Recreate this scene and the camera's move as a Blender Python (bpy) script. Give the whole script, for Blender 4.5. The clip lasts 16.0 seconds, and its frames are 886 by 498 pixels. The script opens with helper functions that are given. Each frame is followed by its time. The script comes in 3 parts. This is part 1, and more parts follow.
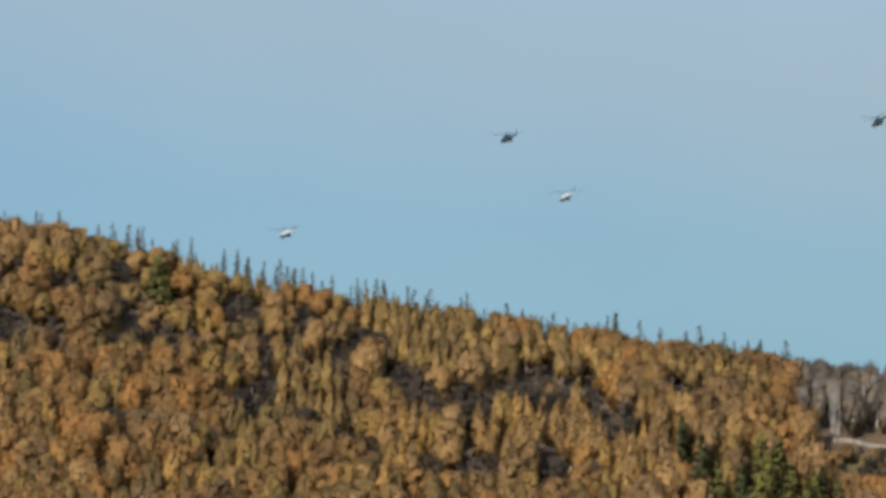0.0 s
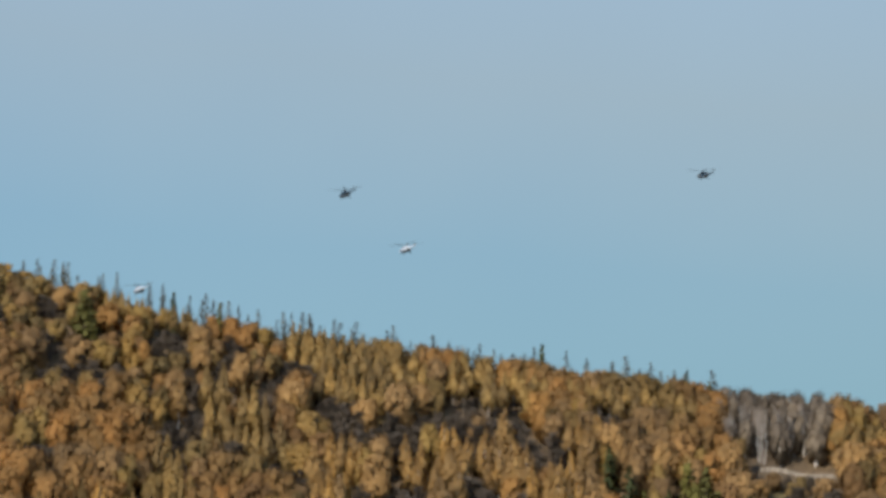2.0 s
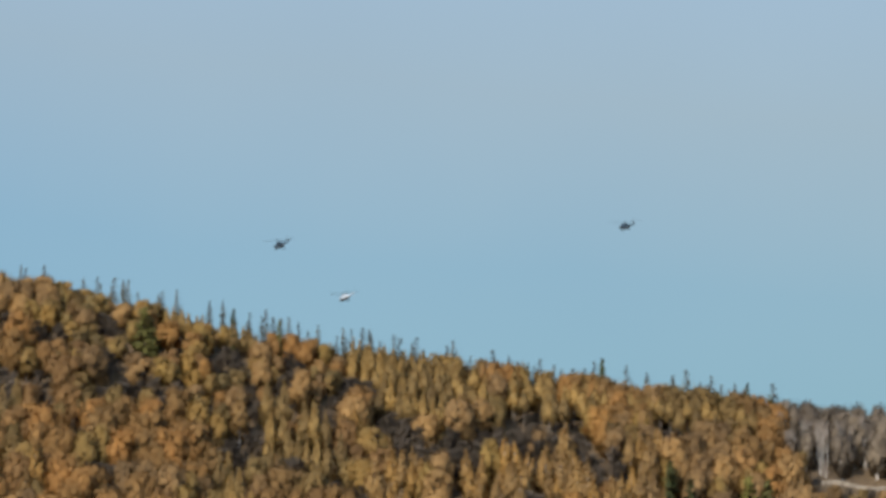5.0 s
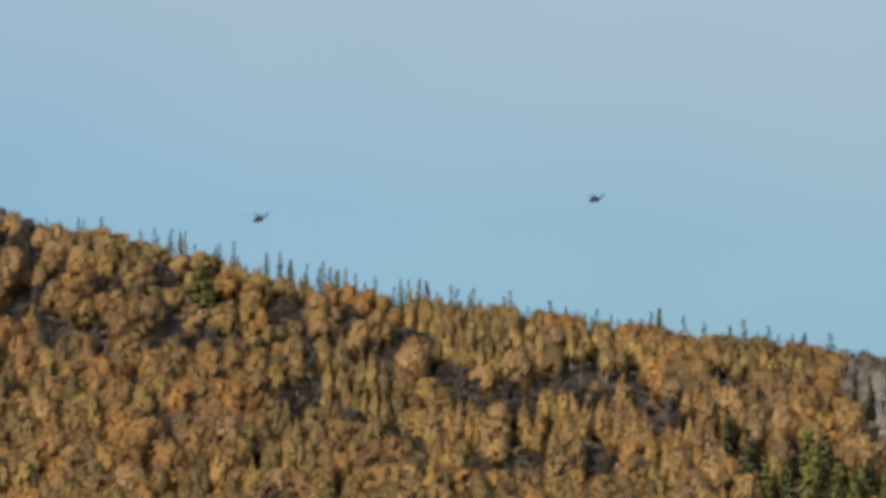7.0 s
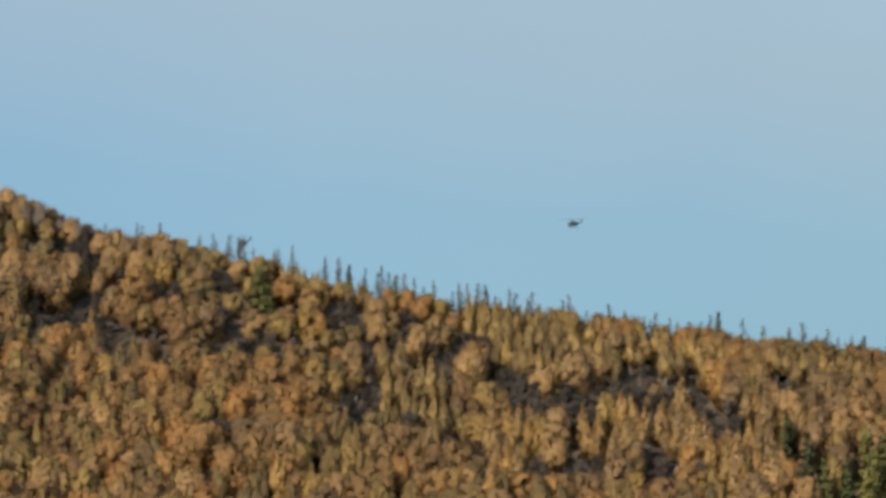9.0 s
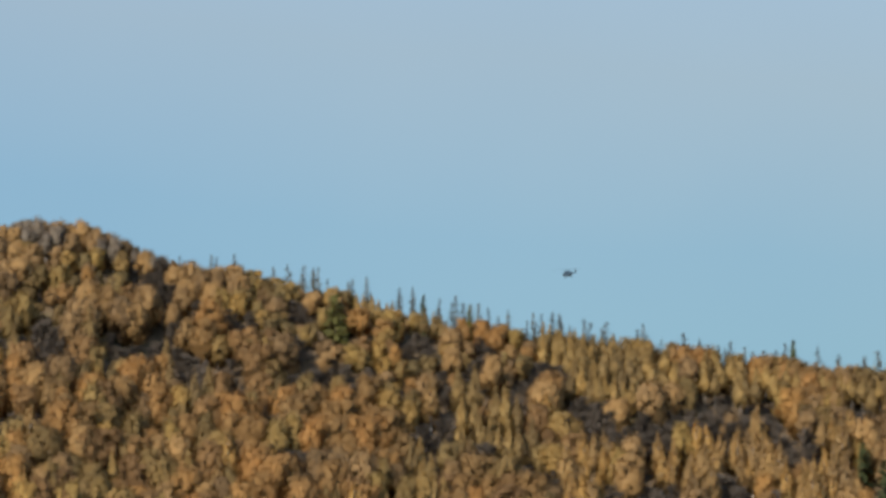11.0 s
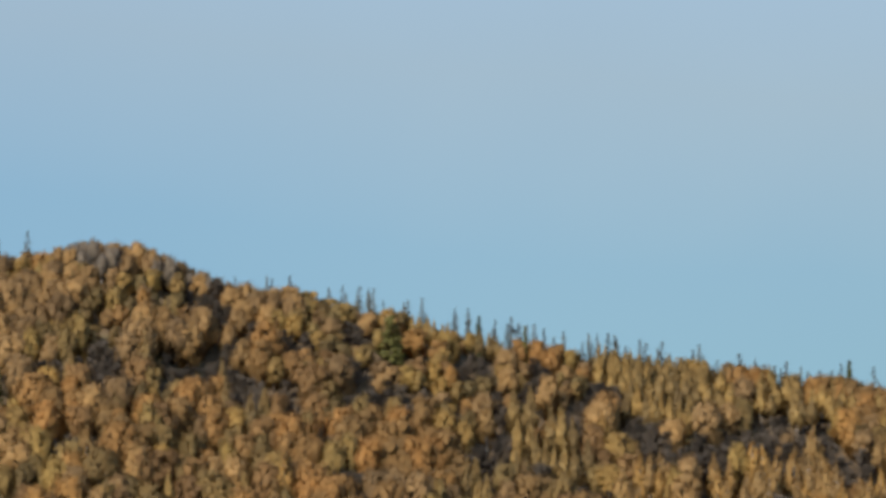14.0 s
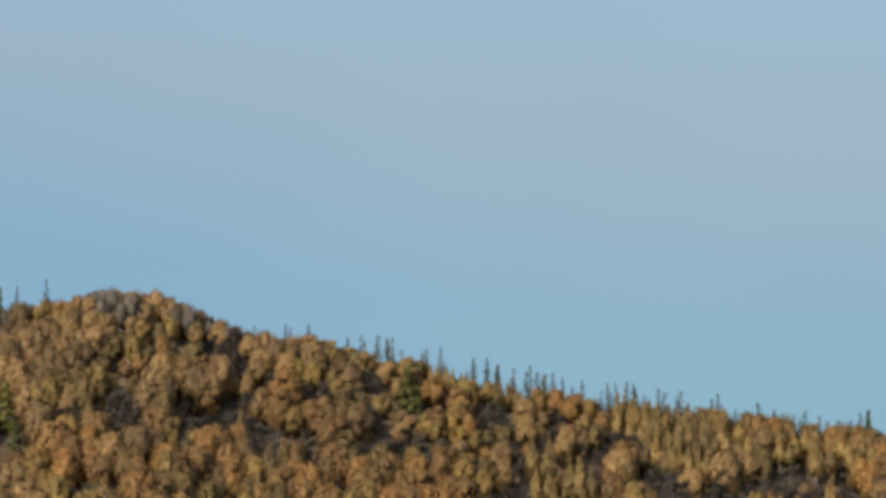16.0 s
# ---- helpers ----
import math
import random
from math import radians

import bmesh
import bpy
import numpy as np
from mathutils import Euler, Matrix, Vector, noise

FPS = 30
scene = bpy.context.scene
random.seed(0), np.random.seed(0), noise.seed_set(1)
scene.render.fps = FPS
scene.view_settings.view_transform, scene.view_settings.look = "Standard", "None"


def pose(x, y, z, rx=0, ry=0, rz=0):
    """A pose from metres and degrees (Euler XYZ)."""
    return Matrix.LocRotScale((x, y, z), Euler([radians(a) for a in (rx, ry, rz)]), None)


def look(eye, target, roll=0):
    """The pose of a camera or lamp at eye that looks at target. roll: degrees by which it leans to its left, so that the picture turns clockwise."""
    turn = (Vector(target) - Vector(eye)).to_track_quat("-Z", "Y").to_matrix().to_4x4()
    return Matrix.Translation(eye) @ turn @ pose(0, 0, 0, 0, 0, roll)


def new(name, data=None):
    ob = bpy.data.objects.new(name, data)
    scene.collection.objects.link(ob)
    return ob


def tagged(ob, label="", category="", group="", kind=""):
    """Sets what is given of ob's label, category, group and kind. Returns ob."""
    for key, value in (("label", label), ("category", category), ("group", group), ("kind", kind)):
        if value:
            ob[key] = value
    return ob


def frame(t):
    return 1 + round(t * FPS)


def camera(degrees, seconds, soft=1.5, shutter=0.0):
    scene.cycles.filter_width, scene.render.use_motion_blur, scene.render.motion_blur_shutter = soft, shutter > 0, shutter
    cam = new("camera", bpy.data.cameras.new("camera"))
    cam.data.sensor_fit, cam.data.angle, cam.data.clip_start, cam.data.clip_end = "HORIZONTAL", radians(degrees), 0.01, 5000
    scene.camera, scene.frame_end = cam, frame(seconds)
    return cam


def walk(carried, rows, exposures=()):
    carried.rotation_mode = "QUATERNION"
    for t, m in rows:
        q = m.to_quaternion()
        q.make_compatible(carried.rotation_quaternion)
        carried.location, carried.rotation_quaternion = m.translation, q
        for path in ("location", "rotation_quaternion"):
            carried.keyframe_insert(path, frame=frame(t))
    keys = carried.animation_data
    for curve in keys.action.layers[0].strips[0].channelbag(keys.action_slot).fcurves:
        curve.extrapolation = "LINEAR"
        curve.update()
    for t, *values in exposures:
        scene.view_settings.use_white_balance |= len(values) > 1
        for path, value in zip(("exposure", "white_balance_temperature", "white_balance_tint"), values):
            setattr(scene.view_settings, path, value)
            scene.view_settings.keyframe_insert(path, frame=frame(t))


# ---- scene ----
SOFT = 4.0
LENS, EYE = 12.0, 1.6
cam = camera(LENS, 16.0, soft=SOFT)
# the camera is held by hand at one spot: seconds, yaw, pitch, roll
PATH = [
    (0.0, 0.000, 6.000, -1.200),
    (0.5, -0.143, 6.689, -1.157),
    (1.0, -0.928, 6.517, -0.849),
    (1.5, -1.303, 6.192, -0.765),
    (2.0, -0.952, 6.457, -0.617),
    (2.5, -0.374, 6.414, -0.235),
    (3.0, 0.049, 6.192, -0.286),
    (3.5, 0.074, 6.436, -0.330),
    (3.7, 0.099, 6.700, -0.295),
    (5.8, -0.187, 6.513, -0.308),
    (6.0, -0.104, 6.307, -0.278),
    (6.5, 0.164, 5.974, -0.288),
    (7.0, 0.683, 5.980, -0.207),
    (7.5, 0.825, 5.869, -0.112),
    (8.0, 0.845, 6.017, -0.048),
    (8.5, 1.183, 6.276, 0.012),
    (9.0, 1.498, 6.037, -0.056),
    (9.5, 1.518, 6.046, -0.012),
    (10.0, 1.916, 6.290, -0.112),
    (10.2, 2.072, 6.445, -0.051),
    (12.3, 2.831, 6.414, 0.231),
    (12.5, 2.808, 6.349, 0.225),
    (13.0, 2.872, 6.308, 0.205),
    (13.5, 2.996, 6.477, 0.253),
    (14.0, 3.296, 6.734, 0.207),
    (14.5, 3.536, 6.831, 0.109),
    (15.0, 3.613, 6.979, 0.161),
    (15.5, 3.604, 7.316, 0.123),
    (16.0, 3.540, 7.399, 0.104),
]
walk(cam, [(t, pose(0, 0, EYE, 90 + pitch, roll, yaw)) for t, yaw, pitch, roll in PATH],
     exposures=[(0, 0), (0.5, -0.1), (1, -0.15), (1.5, -0.12), (2, -0.07), (2.5, -0.07), (3, -0.02), (3.5, 0), (6, -0.03), (7, 0.05), (8, 0.06), (8.5, 0.02), (9.5, 0.1), (10, 0.07),
                (12.5, 0.04), (13, 0.08), (14, 0.05), (14.5, 0.02), (15, 0.02), (15.5, -0.06), (16, -0.06)])

# ---- world, sun and exposure ----
SUN_EL, SUN_AZ = 33.0, -150.0          # degrees; azimuth from straight ahead, clockwise
sun_way = Vector((math.sin(radians(SUN_AZ)) * math.cos(radians(SUN_EL)),
                  math.cos(radians(SUN_AZ)) * math.cos(radians(SUN_EL)), math.sin(radians(SUN_EL))))
VEIL_LOW, VEIL_MID, VEIL_HIGH, OVERHEAD_FILL = (0.408, 0.575, 0.71), (0.605, 0.71, 0.766), (0.975, 0.89, 0.81), (2.9, 2.65, 2.4)
world = bpy.data.worlds.new("world")
scene.world = world
world.use_nodes = True
wn = world.node_tree
sky = wn.nodes.new("ShaderNodeTexSky")
sky.sky_type, sky.sun_disc = "NISHITA", False
sky.sun_elevation, sky.sun_rotation = radians(SUN_EL), radians(SUN_AZ)
sky.air_density, sky.dust_density, sky.ozone_density, sky.altitude = 1.0, 0.3, 1.5, 300
back = wn.nodes["Background"]
back.inputs["Strength"].default_value = 0.098
# a thin grey veil of high haze over a clearer strip of blue near the horizon
wcoord, wsep = wn.nodes.new("ShaderNodeTexCoord"), wn.nodes.new("ShaderNodeSeparateXYZ")
wnoise, wadd = wn.nodes.new("ShaderNodeTexNoise"), wn.nodes.new("ShaderNodeMath")
wnoise.inputs["Scale"].default_value, wnoise.inputs["Detail"].default_value = 5.0, 4
wadd.operation, wadd.inputs[1].default_value = "MULTIPLY_ADD", 0.03
wn.links.new(wcoord.outputs["Generated"], wsep.inputs[0])
wn.links.new(wcoord.outputs["Generated"], wnoise.inputs["Vector"])
wn.links.new(wnoise.outputs["Fac"], wadd.inputs[0])
# the veil hangs lower towards the right
wtilt = wn.nodes.new("ShaderNodeMath")
wtilt.operation, wtilt.inputs[1].default_value = "MULTIPLY_ADD", 0.085
wn.links.new(wsep.outputs["X"], wtilt.inputs[0])
wn.links.new(wsep.outputs["Z"], wtilt.inputs[2])
wn.links.new(wtilt.outputs[0], wadd.inputs[2])
wmap = wn.nodes.new("ShaderNodeMapRange")
wmap.inputs["From Min"].default_value, wmap.inputs["From Max"].default_value = 0.085, 0.5
wn.links.new(wadd.outputs[0], wmap.inputs[0])
veil = wn.nodes.new("ShaderNodeValToRGB")
while len(veil.color_ramp.elements) < 4:
    veil.color_ramp.elements.new(0.5)
# the last stop brightens the unseen sky overhead to lift the trees' shadows
for el, (pos, col) in zip(veil.color_ramp.elements, ((0.0, VEIL_LOW), (0.108, VEIL_MID), (0.21, VEIL_HIGH), (1.0, OVERHEAD_FILL))):
    el.position, el.color = pos, (*col, 1)
wn.links.new(wmap.outputs[0], veil.inputs[0])
wmul = wn.nodes.new("ShaderNodeMix")
wmul.data_type, wmul.blend_type, wmul.inputs[0].default_value = "RGBA", "MULTIPLY", 1.0
wn.links.new(sky.outputs[0], wmul.inputs[6])
wn.links.new(veil.outputs[0], wmul.inputs[7])
# the sky pales a little towards the sun's side
side, wside = wn.nodes.new("ShaderNodeMapRange"), wn.nodes.new("ShaderNodeVectorMath")
side.inputs["From Min"].default_value, side.inputs["From Max"].default_value = -0.25, 0.2
side.inputs["To Min"].default_value, side.inputs["To Max"].default_value = 1.17, 0.86
wside.operation = "SCALE"
wn.links.new(wsep.outputs["X"], side.inputs[0])
wn.links.new(wmul.outputs[2], wside.inputs[0])
wn.links.new(side.outputs[0], wside.inputs["Scale"])
wn.links.new(wside.outputs[0], back.inputs[0])

sun_data = bpy.data.lights.new("sun", "SUN")
sun_data.energy, sun_data.angle, sun_data.color = 4.5, radians(0.5), (1.0, 0.885, 0.73)
sun = new("sun", sun_data)
sun.matrix_world = look(sun_way * 300, (0, 0, 0))
scene.view_settings.exposure = 0.0

# ---- materials ----
def node_material(name, rough=0.8):
    m = bpy.data.materials.new(name)
    m.use_nodes = True
    p = m.node_tree.nodes["Principled BSDF"]
    p.inputs["Roughness"].default_value = rough
    return m, m.node_tree, p


def ramp_node(nt, stops):
    r = nt.nodes.new("ShaderNodeValToRGB")
    e = r.color_ramp.elements
    while len(e) < len(stops):
        e.new(0.5)
    for el, (pos, col) in zip(e, stops):
        el.position, el.color = pos, (*col, 1)
    return r


def leaf_material(name, stops, spread=0.1, through_light=0.34):
    """Foliage: a tint for each tree, patches within a crown, and each leaf clump a little lighter or darker."""
    m, nt, p = node_material(name, 0.75)
    L = nt.links.new
    info, geo = nt.nodes.new("ShaderNodeObjectInfo"), nt.nodes.new("ShaderNodeNewGeometry")
    tex, coord = nt.nodes.new("ShaderNodeTexNoise"), nt.nodes.new("ShaderNodeTexCoord")
    tex.inputs["Scale"].default_value, tex.inputs["Detail"].default_value = 0.45, 3
    L(coord.outputs["Object"], tex.inputs["Vector"])
    mix = nt.nodes.new("ShaderNodeMath"); mix.operation = "MULTIPLY_ADD"
    L(tex.outputs["Fac"], mix.inputs[0]); mix.inputs[1].default_value = 0.35
    off = nt.nodes.new("ShaderNodeMath"); off.operation = "MULTIPLY_ADD"
    L(info.outputs["Random"], off.inputs[0]); off.inputs[1].default_value, off.inputs[2].default_value = 1.0, -0.17
    L(off.outputs[0], mix.inputs[2])
    r = ramp_node(nt, stops)
    L(mix.outputs[0], r.inputs[0])
    val = nt.nodes.new("ShaderNodeMapRange")
    L(geo.outputs["Random Per Island"], val.inputs[0])
    val.inputs["To Min"].default_value, val.inputs["To Max"].default_value = 1 - spread, 1 + spread
    hsv = nt.nodes.new("ShaderNodeHueSaturation")
    L(r.outputs[0], hsv.inputs["Color"]); L(val.outputs[0], hsv.inputs["Value"])
    L(hsv.outputs[0], p.inputs["Base Color"])
    p.inputs["Specular IOR Level"].default_value = 0.25
    tr, ms = nt.nodes.new("ShaderNodeBsdfTranslucent"), nt.nodes.new("ShaderNodeMixShader")
    ms.inputs[0].default_value = through_light
    L(hsv.outputs[0], tr.inputs["Color"])
    L(p.outputs[0], ms.inputs[1]); L(tr.outputs[0], ms.inputs[2])
    L(ms.outputs[0], nt.nodes["Material Output"].inputs["Surface"])
    return m


def bark_material(name, dark, light, scale=1.2, bands=False):
    m, nt, p = node_material(name, 0.9)
    L = nt.links.new
    coord, mp, tex = nt.nodes.new("ShaderNodeTexCoord"), nt.nodes.new("ShaderNodeMapping"), nt.nodes.new("ShaderNodeTexNoise")
    mp.inputs["Scale"].default_value = (1, 1, 5) if bands else (4, 4, 0.6)
    tex.inputs["Scale"].default_value, tex.inputs["Detail"].default_value = scale, 5
    L(coord.outputs["Object"], mp.inputs[0]); L(mp.outputs[0], tex.inputs["Vector"])
    r = ramp_node(nt, [(0.35, dark), (0.6, light)])
    L(tex.outputs["Fac"], r.inputs[0])
    info, hsv, val = nt.nodes.new("ShaderNodeObjectInfo"), nt.nodes.new("ShaderNodeHueSaturation"), nt.nodes.new("ShaderNodeMapRange")
    val.inputs["To Min"].default_value, val.inputs["To Max"].default_value = 0.7, 1.3
    L(info.outputs["Random"], val.inputs[0]); L(val.outputs[0], hsv.inputs["Value"])
    L(r.outputs[0], hsv.inputs["Color"]); L(hsv.outputs[0], p.inputs["Base Color"])
    bump = nt.nodes.new("ShaderNodeBump")
    bump.inputs["Strength"].default_value, bump.inputs["Distance"].default_value = 0.5, 0.03
    L(tex.outputs["Fac"], bump.inputs["Height"]); L(bump.outputs[0], p.inputs["Normal"])
    return m


LEAF = {
    "oak": leaf_material("oak_leaves", [(0.0, (0.193, 0.114, 0.050)), (0.5, (0.322, 0.191, 0.077)), (1.0, (0.455, 0.254, 0.081))]),
    "hornbeam": leaf_material("hornbeam_leaves", [(0.0, (0.196, 0.134, 0.056)), (0.5, (0.323, 0.216, 0.081)), (1.0, (0.448, 0.287, 0.090))]),
    "alder": leaf_material("alder_leaves", [(0.0, (0.184, 0.132, 0.058)), (0.5, (0.307, 0.213, 0.083)), (1.0, (0.417, 0.281, 0.091))]),
    "beech": leaf_material("beech_leaves", [(0.0, (0.252, 0.161, 0.067)), (0.5, (0.340, 0.199, 0.074)), (1.0, (0.426, 0.228, 0.075))]),
    "birch": leaf_material("birch_leaves", [(0.0, (0.301, 0.198, 0.091)), (0.5, (0.436, 0.279, 0.109)), (1.0, (0.559, 0.346, 0.111))]),
    "larch": leaf_material("larch_needles", [(0.0, (0.282, 0.197, 0.090)), (0.5, (0.408, 0.281, 0.111)), (1.0, (0.515, 0.348, 0.125))]),
    "hazel": leaf_material("hazel_leaves", [(0.0, (0.196, 0.146, 0.065)), (0.5, (0.318, 0.229, 0.094)), (1.0, (0.432, 0.305, 0.107))]),
    "spruce": leaf_material("spruce_needles", [(0.0, (0.05, 0.064, 0.026)), (0.5, (0.1, 0.11, 0.034)), (1.0, (0.16, 0.155, 0.042))], through_light=0.2),
    "pine": leaf_material("pine_needles", [(0.0, (0.115, 0.115, 0.038)), (0.5, (0.175, 0.166, 0.045)), (1.0, (0.225, 0.205, 0.05))], through_light=0.2),
    "bare": leaf_material("twig_sprays", [(0.0, (0.191, 0.122, 0.057)), (0.5, (0.311, 0.197, 0.087)), (1.0, (0.417, 0.256, 0.100))], through_light=0.25),
    "grey": leaf_material("grey_twig_sprays", [(0.0, (0.149, 0.122, 0.094)), (0.5, (0.223, 0.183, 0.137)), (1.0, (0.286, 0.230, 0.165))], through_light=0.25),
    "thin": leaf_material("sparse_needles", [(0.0, (0.075, 0.078, 0.07)), (0.5, (0.105, 0.105, 0.085)), (1.0, (0.15, 0.135, 0.09))], through_light=0.1),
}
BARK = {
    "brown": bark_material("brown_bark", (0.05, 0.036, 0.026), (0.13, 0.1, 0.075)),
    "birch": bark_material("white_birch_bark", (0.3, 0.27, 0.25), (0.74, 0.71, 0.67), 1.6, True),
    "grey": bark_material("pale_grey_twigs", (0.15, 0.122, 0.1), (0.3, 0.255, 0.215)),
    "pale": bark_material("pale_larch_bark", (0.2, 0.165, 0.135), (0.4, 0.355, 0.305)),
    # twig colour lowered to carry the shade of the canopy's gaps
    "dark": bark_material("shade_dark_twigs", (0.05, 0.041, 0.033), (0.105, 0.082, 0.061)),
}


def ground_material():
    m, nt, p = node_material("leaf_litter_and_grass", 0.95)
    L = nt.links.new
    coord = nt.nodes.new("ShaderNodeTexCoord")
    big, small = nt.nodes.new("ShaderNodeTexNoise"), nt.nodes.new("ShaderNodeTexNoise")
    big.inputs["Scale"].default_value, big.inputs["Detail"].default_value = 0.05, 6
    small.inputs["Scale"].default_value, small.inputs["Detail"].default_value = 1.4, 6
    for n in (big, small):
        L(coord.outputs["Object"], n.inputs["Vector"])
    a = ramp_node(nt, [(0.35, (0.09, 0.066, 0.044)), (0.55, (0.15, 0.107, 0.064)), (0.7, (0.11, 0.1, 0.05))])
    b = ramp_node(nt, [(0.3, (0.5, 0.5, 0.5)), (0.7, (1.3, 1.25, 1.1))])
    L(big.outputs["Fac"], a.inputs[0]); L(small.outputs["Fac"], b.inputs[0])
    mul = nt.nodes.new("ShaderNodeMix"); mul.data_type, mul.blend_type = "RGBA", "MULTIPLY"
    mul.inputs[0].default_value = 1
    L(a.outputs[0], mul.inputs[6]); L(b.outputs[0], mul.inputs[7]); L(mul.outputs[2], p.inputs["Base Color"])
    bump = nt.nodes.new("ShaderNodeBump")
    bump.inputs["Strength"].default_value, bump.inputs["Distance"].default_value = 0.7, 0.3
    L(small.outputs["Fac"], bump.inputs["Height"]); L(bump.outputs[0], p.inputs["Normal"])
    return m


GROUND = ground_material()

# ---- the land: a flat valley, then a steep wooded hillside up to a ridge ----
RIDGE_Y, CANOPY = 950.0, 7.4
# bearing of the ridge's crest and the height angle of the canopy on it
SKYLINE = [(-14.0, 6.1), (-11.0, 6.5), (-9.1, 6.7), (-8.0, 6.88), (-7.3, 6.8), (-6.9, 6.6), (-6.25, 6.27),
           (-5.5, 6.2), (-4.6, 6.02), (-3.8, 5.87), (-2.65, 5.54), (-1.5, 5.38), (-0.75, 5.29), (0.4, 5.11),
           (1.5, 4.96), (2.4, 4.87), (3.5, 4.75), (4.6, 4.61), (5.9, 4.53), (8.0, 4.2), (12.0, 3.3)]


def ridge_height(x):
    a = min(max(math.degrees(math.atan2(x, RIDGE_Y)), SKYLINE[0][0]), SKYLINE[-1][0])
    for (a0, e0), (a1, e1) in zip(SKYLINE, SKYLINE[1:]):
        if a <= a1:
            k = (a - a0) / (a1 - a0)
            return RIDGE_Y * math.tan(radians(e0 + (e1 - e0) * k)) - CANOPY


def ground_z(x, y):
    z = ridge_height(x) * max(0.0, 1 - max(0.0, abs(x) - 250) / 900)
    d = RIDGE_Y - y
    z -= 0.72 * d if d > 0 else -0.28 * d
    # the brow on the left is steeper, under lower growth
    k = min(1.0, max(0.0, (y - 912) / 24)) * min(1.0, max(0.0, (-14 - x) / 12))
    z += 3.5 * k * k * (3 - 2 * k)
    z = 6 * math.log1p(math.exp(min(60, z / 6)))
    k = min(1.0, z / 20)
    return z + k * (0.7 * noise.noise((x * 0.05, y * 0.05, 3.0)) + 0.3 * noise.noise((x * 0.17, y * 0.17, 9.0)))


def build_land():
    xs = [-4500, -3200, -2200, -1500, -1000, -700, -500, -400] + list(range(-320, 321, 5)) + [400, 500, 700, 1000, 1500, 2200, 3200, 4500]
    ys = [-4500, -2500, -1200, -500, -200, -60, 0, 60, 160, 300, 450, 580, 660, 710] + list(range(740, 1001, 5)) \
        + [1020, 1050, 1090, 1140, 1200, 1280, 1400, 1600, 2000, 2600, 3400, 4500]
    verts = [(x, y, ground_z(x, y)) for y in ys for x in xs]
    n = len(xs)
    faces = [(j * n + i, j * n + i + 1, (j + 1) * n + i + 1, (j + 1) * n + i) for j in range(len(ys) - 1) for i in range(n - 1)]
    me = bpy.data.meshes.new("ground")
    me.from_pydata(verts, [], faces)
    me.materials.append(GROUND)
    for p in me.polygons:
        p.use_smooth = True
    tagged(new("ground", me), "brown leaf litter and grass of the valley and hillside", "ground", kind="structure")


build_land()

def build_track():
    """A pale dirt track cut into the slope, with a low bank below it."""
    bm = bmesh.new()
    rows = []
    for i in range(13):
        x = 85.5 + 1.5 * i
        y = 936.6 + 0.5 * math.sin(i * 0.7)
        z = ground_z(x, y) + 0.25
        rows.append([bm.verts.new(p) for p in ((x, y - 1.3, z - 2.2), (x, y - 1.0, z - 0.1), (x, y - 0.9, z), (x, y + 1.2, z + 0.05), (x, y + 1.6, z - 0.8))])
    for a, b in zip(rows, rows[1:]):
        for k in range(4):
            bm.faces.new((a[k], b[k], b[k + 1], a[k + 1]))
    me = bpy.data.meshes.new("track")
    bm.to_mesh(me)
    bm.free()
    me.materials.append(bark_material("pale_track_dirt", (0.15, 0.125, 0.095), (0.3, 0.26, 0.21), 0.5))
    tagged(new("track", me), "pale dirt track cut across the wooded slope", "track", kind="structure")


build_track()

# ---- tree shapes ----
class Shape:
    """Vertices and faces gathered for one mesh."""
    def __init__(self):
        self.v, self.f, self.n, self.way = [], [], 0, []

    def add(self, verts, faces, way=None):
        self.v.append(np.asarray(verts, dtype=float).reshape(-1, 3))
        self.way.append(np.zeros_like(self.v[-1]) if way is None else way)
        self.f += [tuple(int(i) + self.n for i in q) for q in faces]
        self.n += len(self.v[-1])

    def mesh(self, name, material):
        me = bpy.data.meshes.new(name)
        me.from_pydata(np.vstack(self.v).tolist(), [], self.f)
        me.materials.append(material)
        way = np.vstack(self.way)
        if np.abs(way).max() > 0:        # leaf clumps take the light of the rounded crown that they make up
            me.polygons.foreach_set("use_smooth", [True] * len(me.polygons))
            me.normals_split_custom_set_from_vertices(way.tolist())
        return me


def limb(sh, a, b, ra, rb, sides=5, bend=0.0, rng=None, rings=2, join=False):
    """A tapered, slightly bent branch from a to b; join grows it out of the nearest point of the wood so far."""
    a, b = np.array(a, float), np.array(b, float)
    way = (b - a) / (np.linalg.norm(b - a) + 1e-9)
    side = np.cross(way, (0.3, 0.9, 0.2)); side /= np.linalg.norm(side)
    up = np.cross(way, side)
    rings = max(rings, 3 if bend else 2)
    off = (rng.normal(size=3) * bend * np.linalg.norm(b - a)) if bend else np.zeros(3)
    root = None
    if join:
        old = np.vstack(sh.v)
        root = int(np.argmin(((old - a) ** 2).sum(1)))
    first, vs = sh.n, []
    for k in range(rings):
        s = k / (rings - 1)
        c = a + (b - a) * s + off * 4 * s * (1 - s)
        r = ra + (rb - ra) * s
        for i in range(sides):
            t = 2 * math.pi * i / sides
            vs.append(c + r * (math.cos(t) * side + math.sin(t) * up))
    fs = [(k * sides + i, k * sides + (i + 1) % sides, (k + 1) * sides + (i + 1) % sides, (k + 1) * sides + i)
          for k in range(rings - 1) for i in range(sides)]
    sh.add(vs, fs)
    if root is not None:
        sh.f += [(root, first + (i + 1) % sides, first + i) for i in range(sides)]


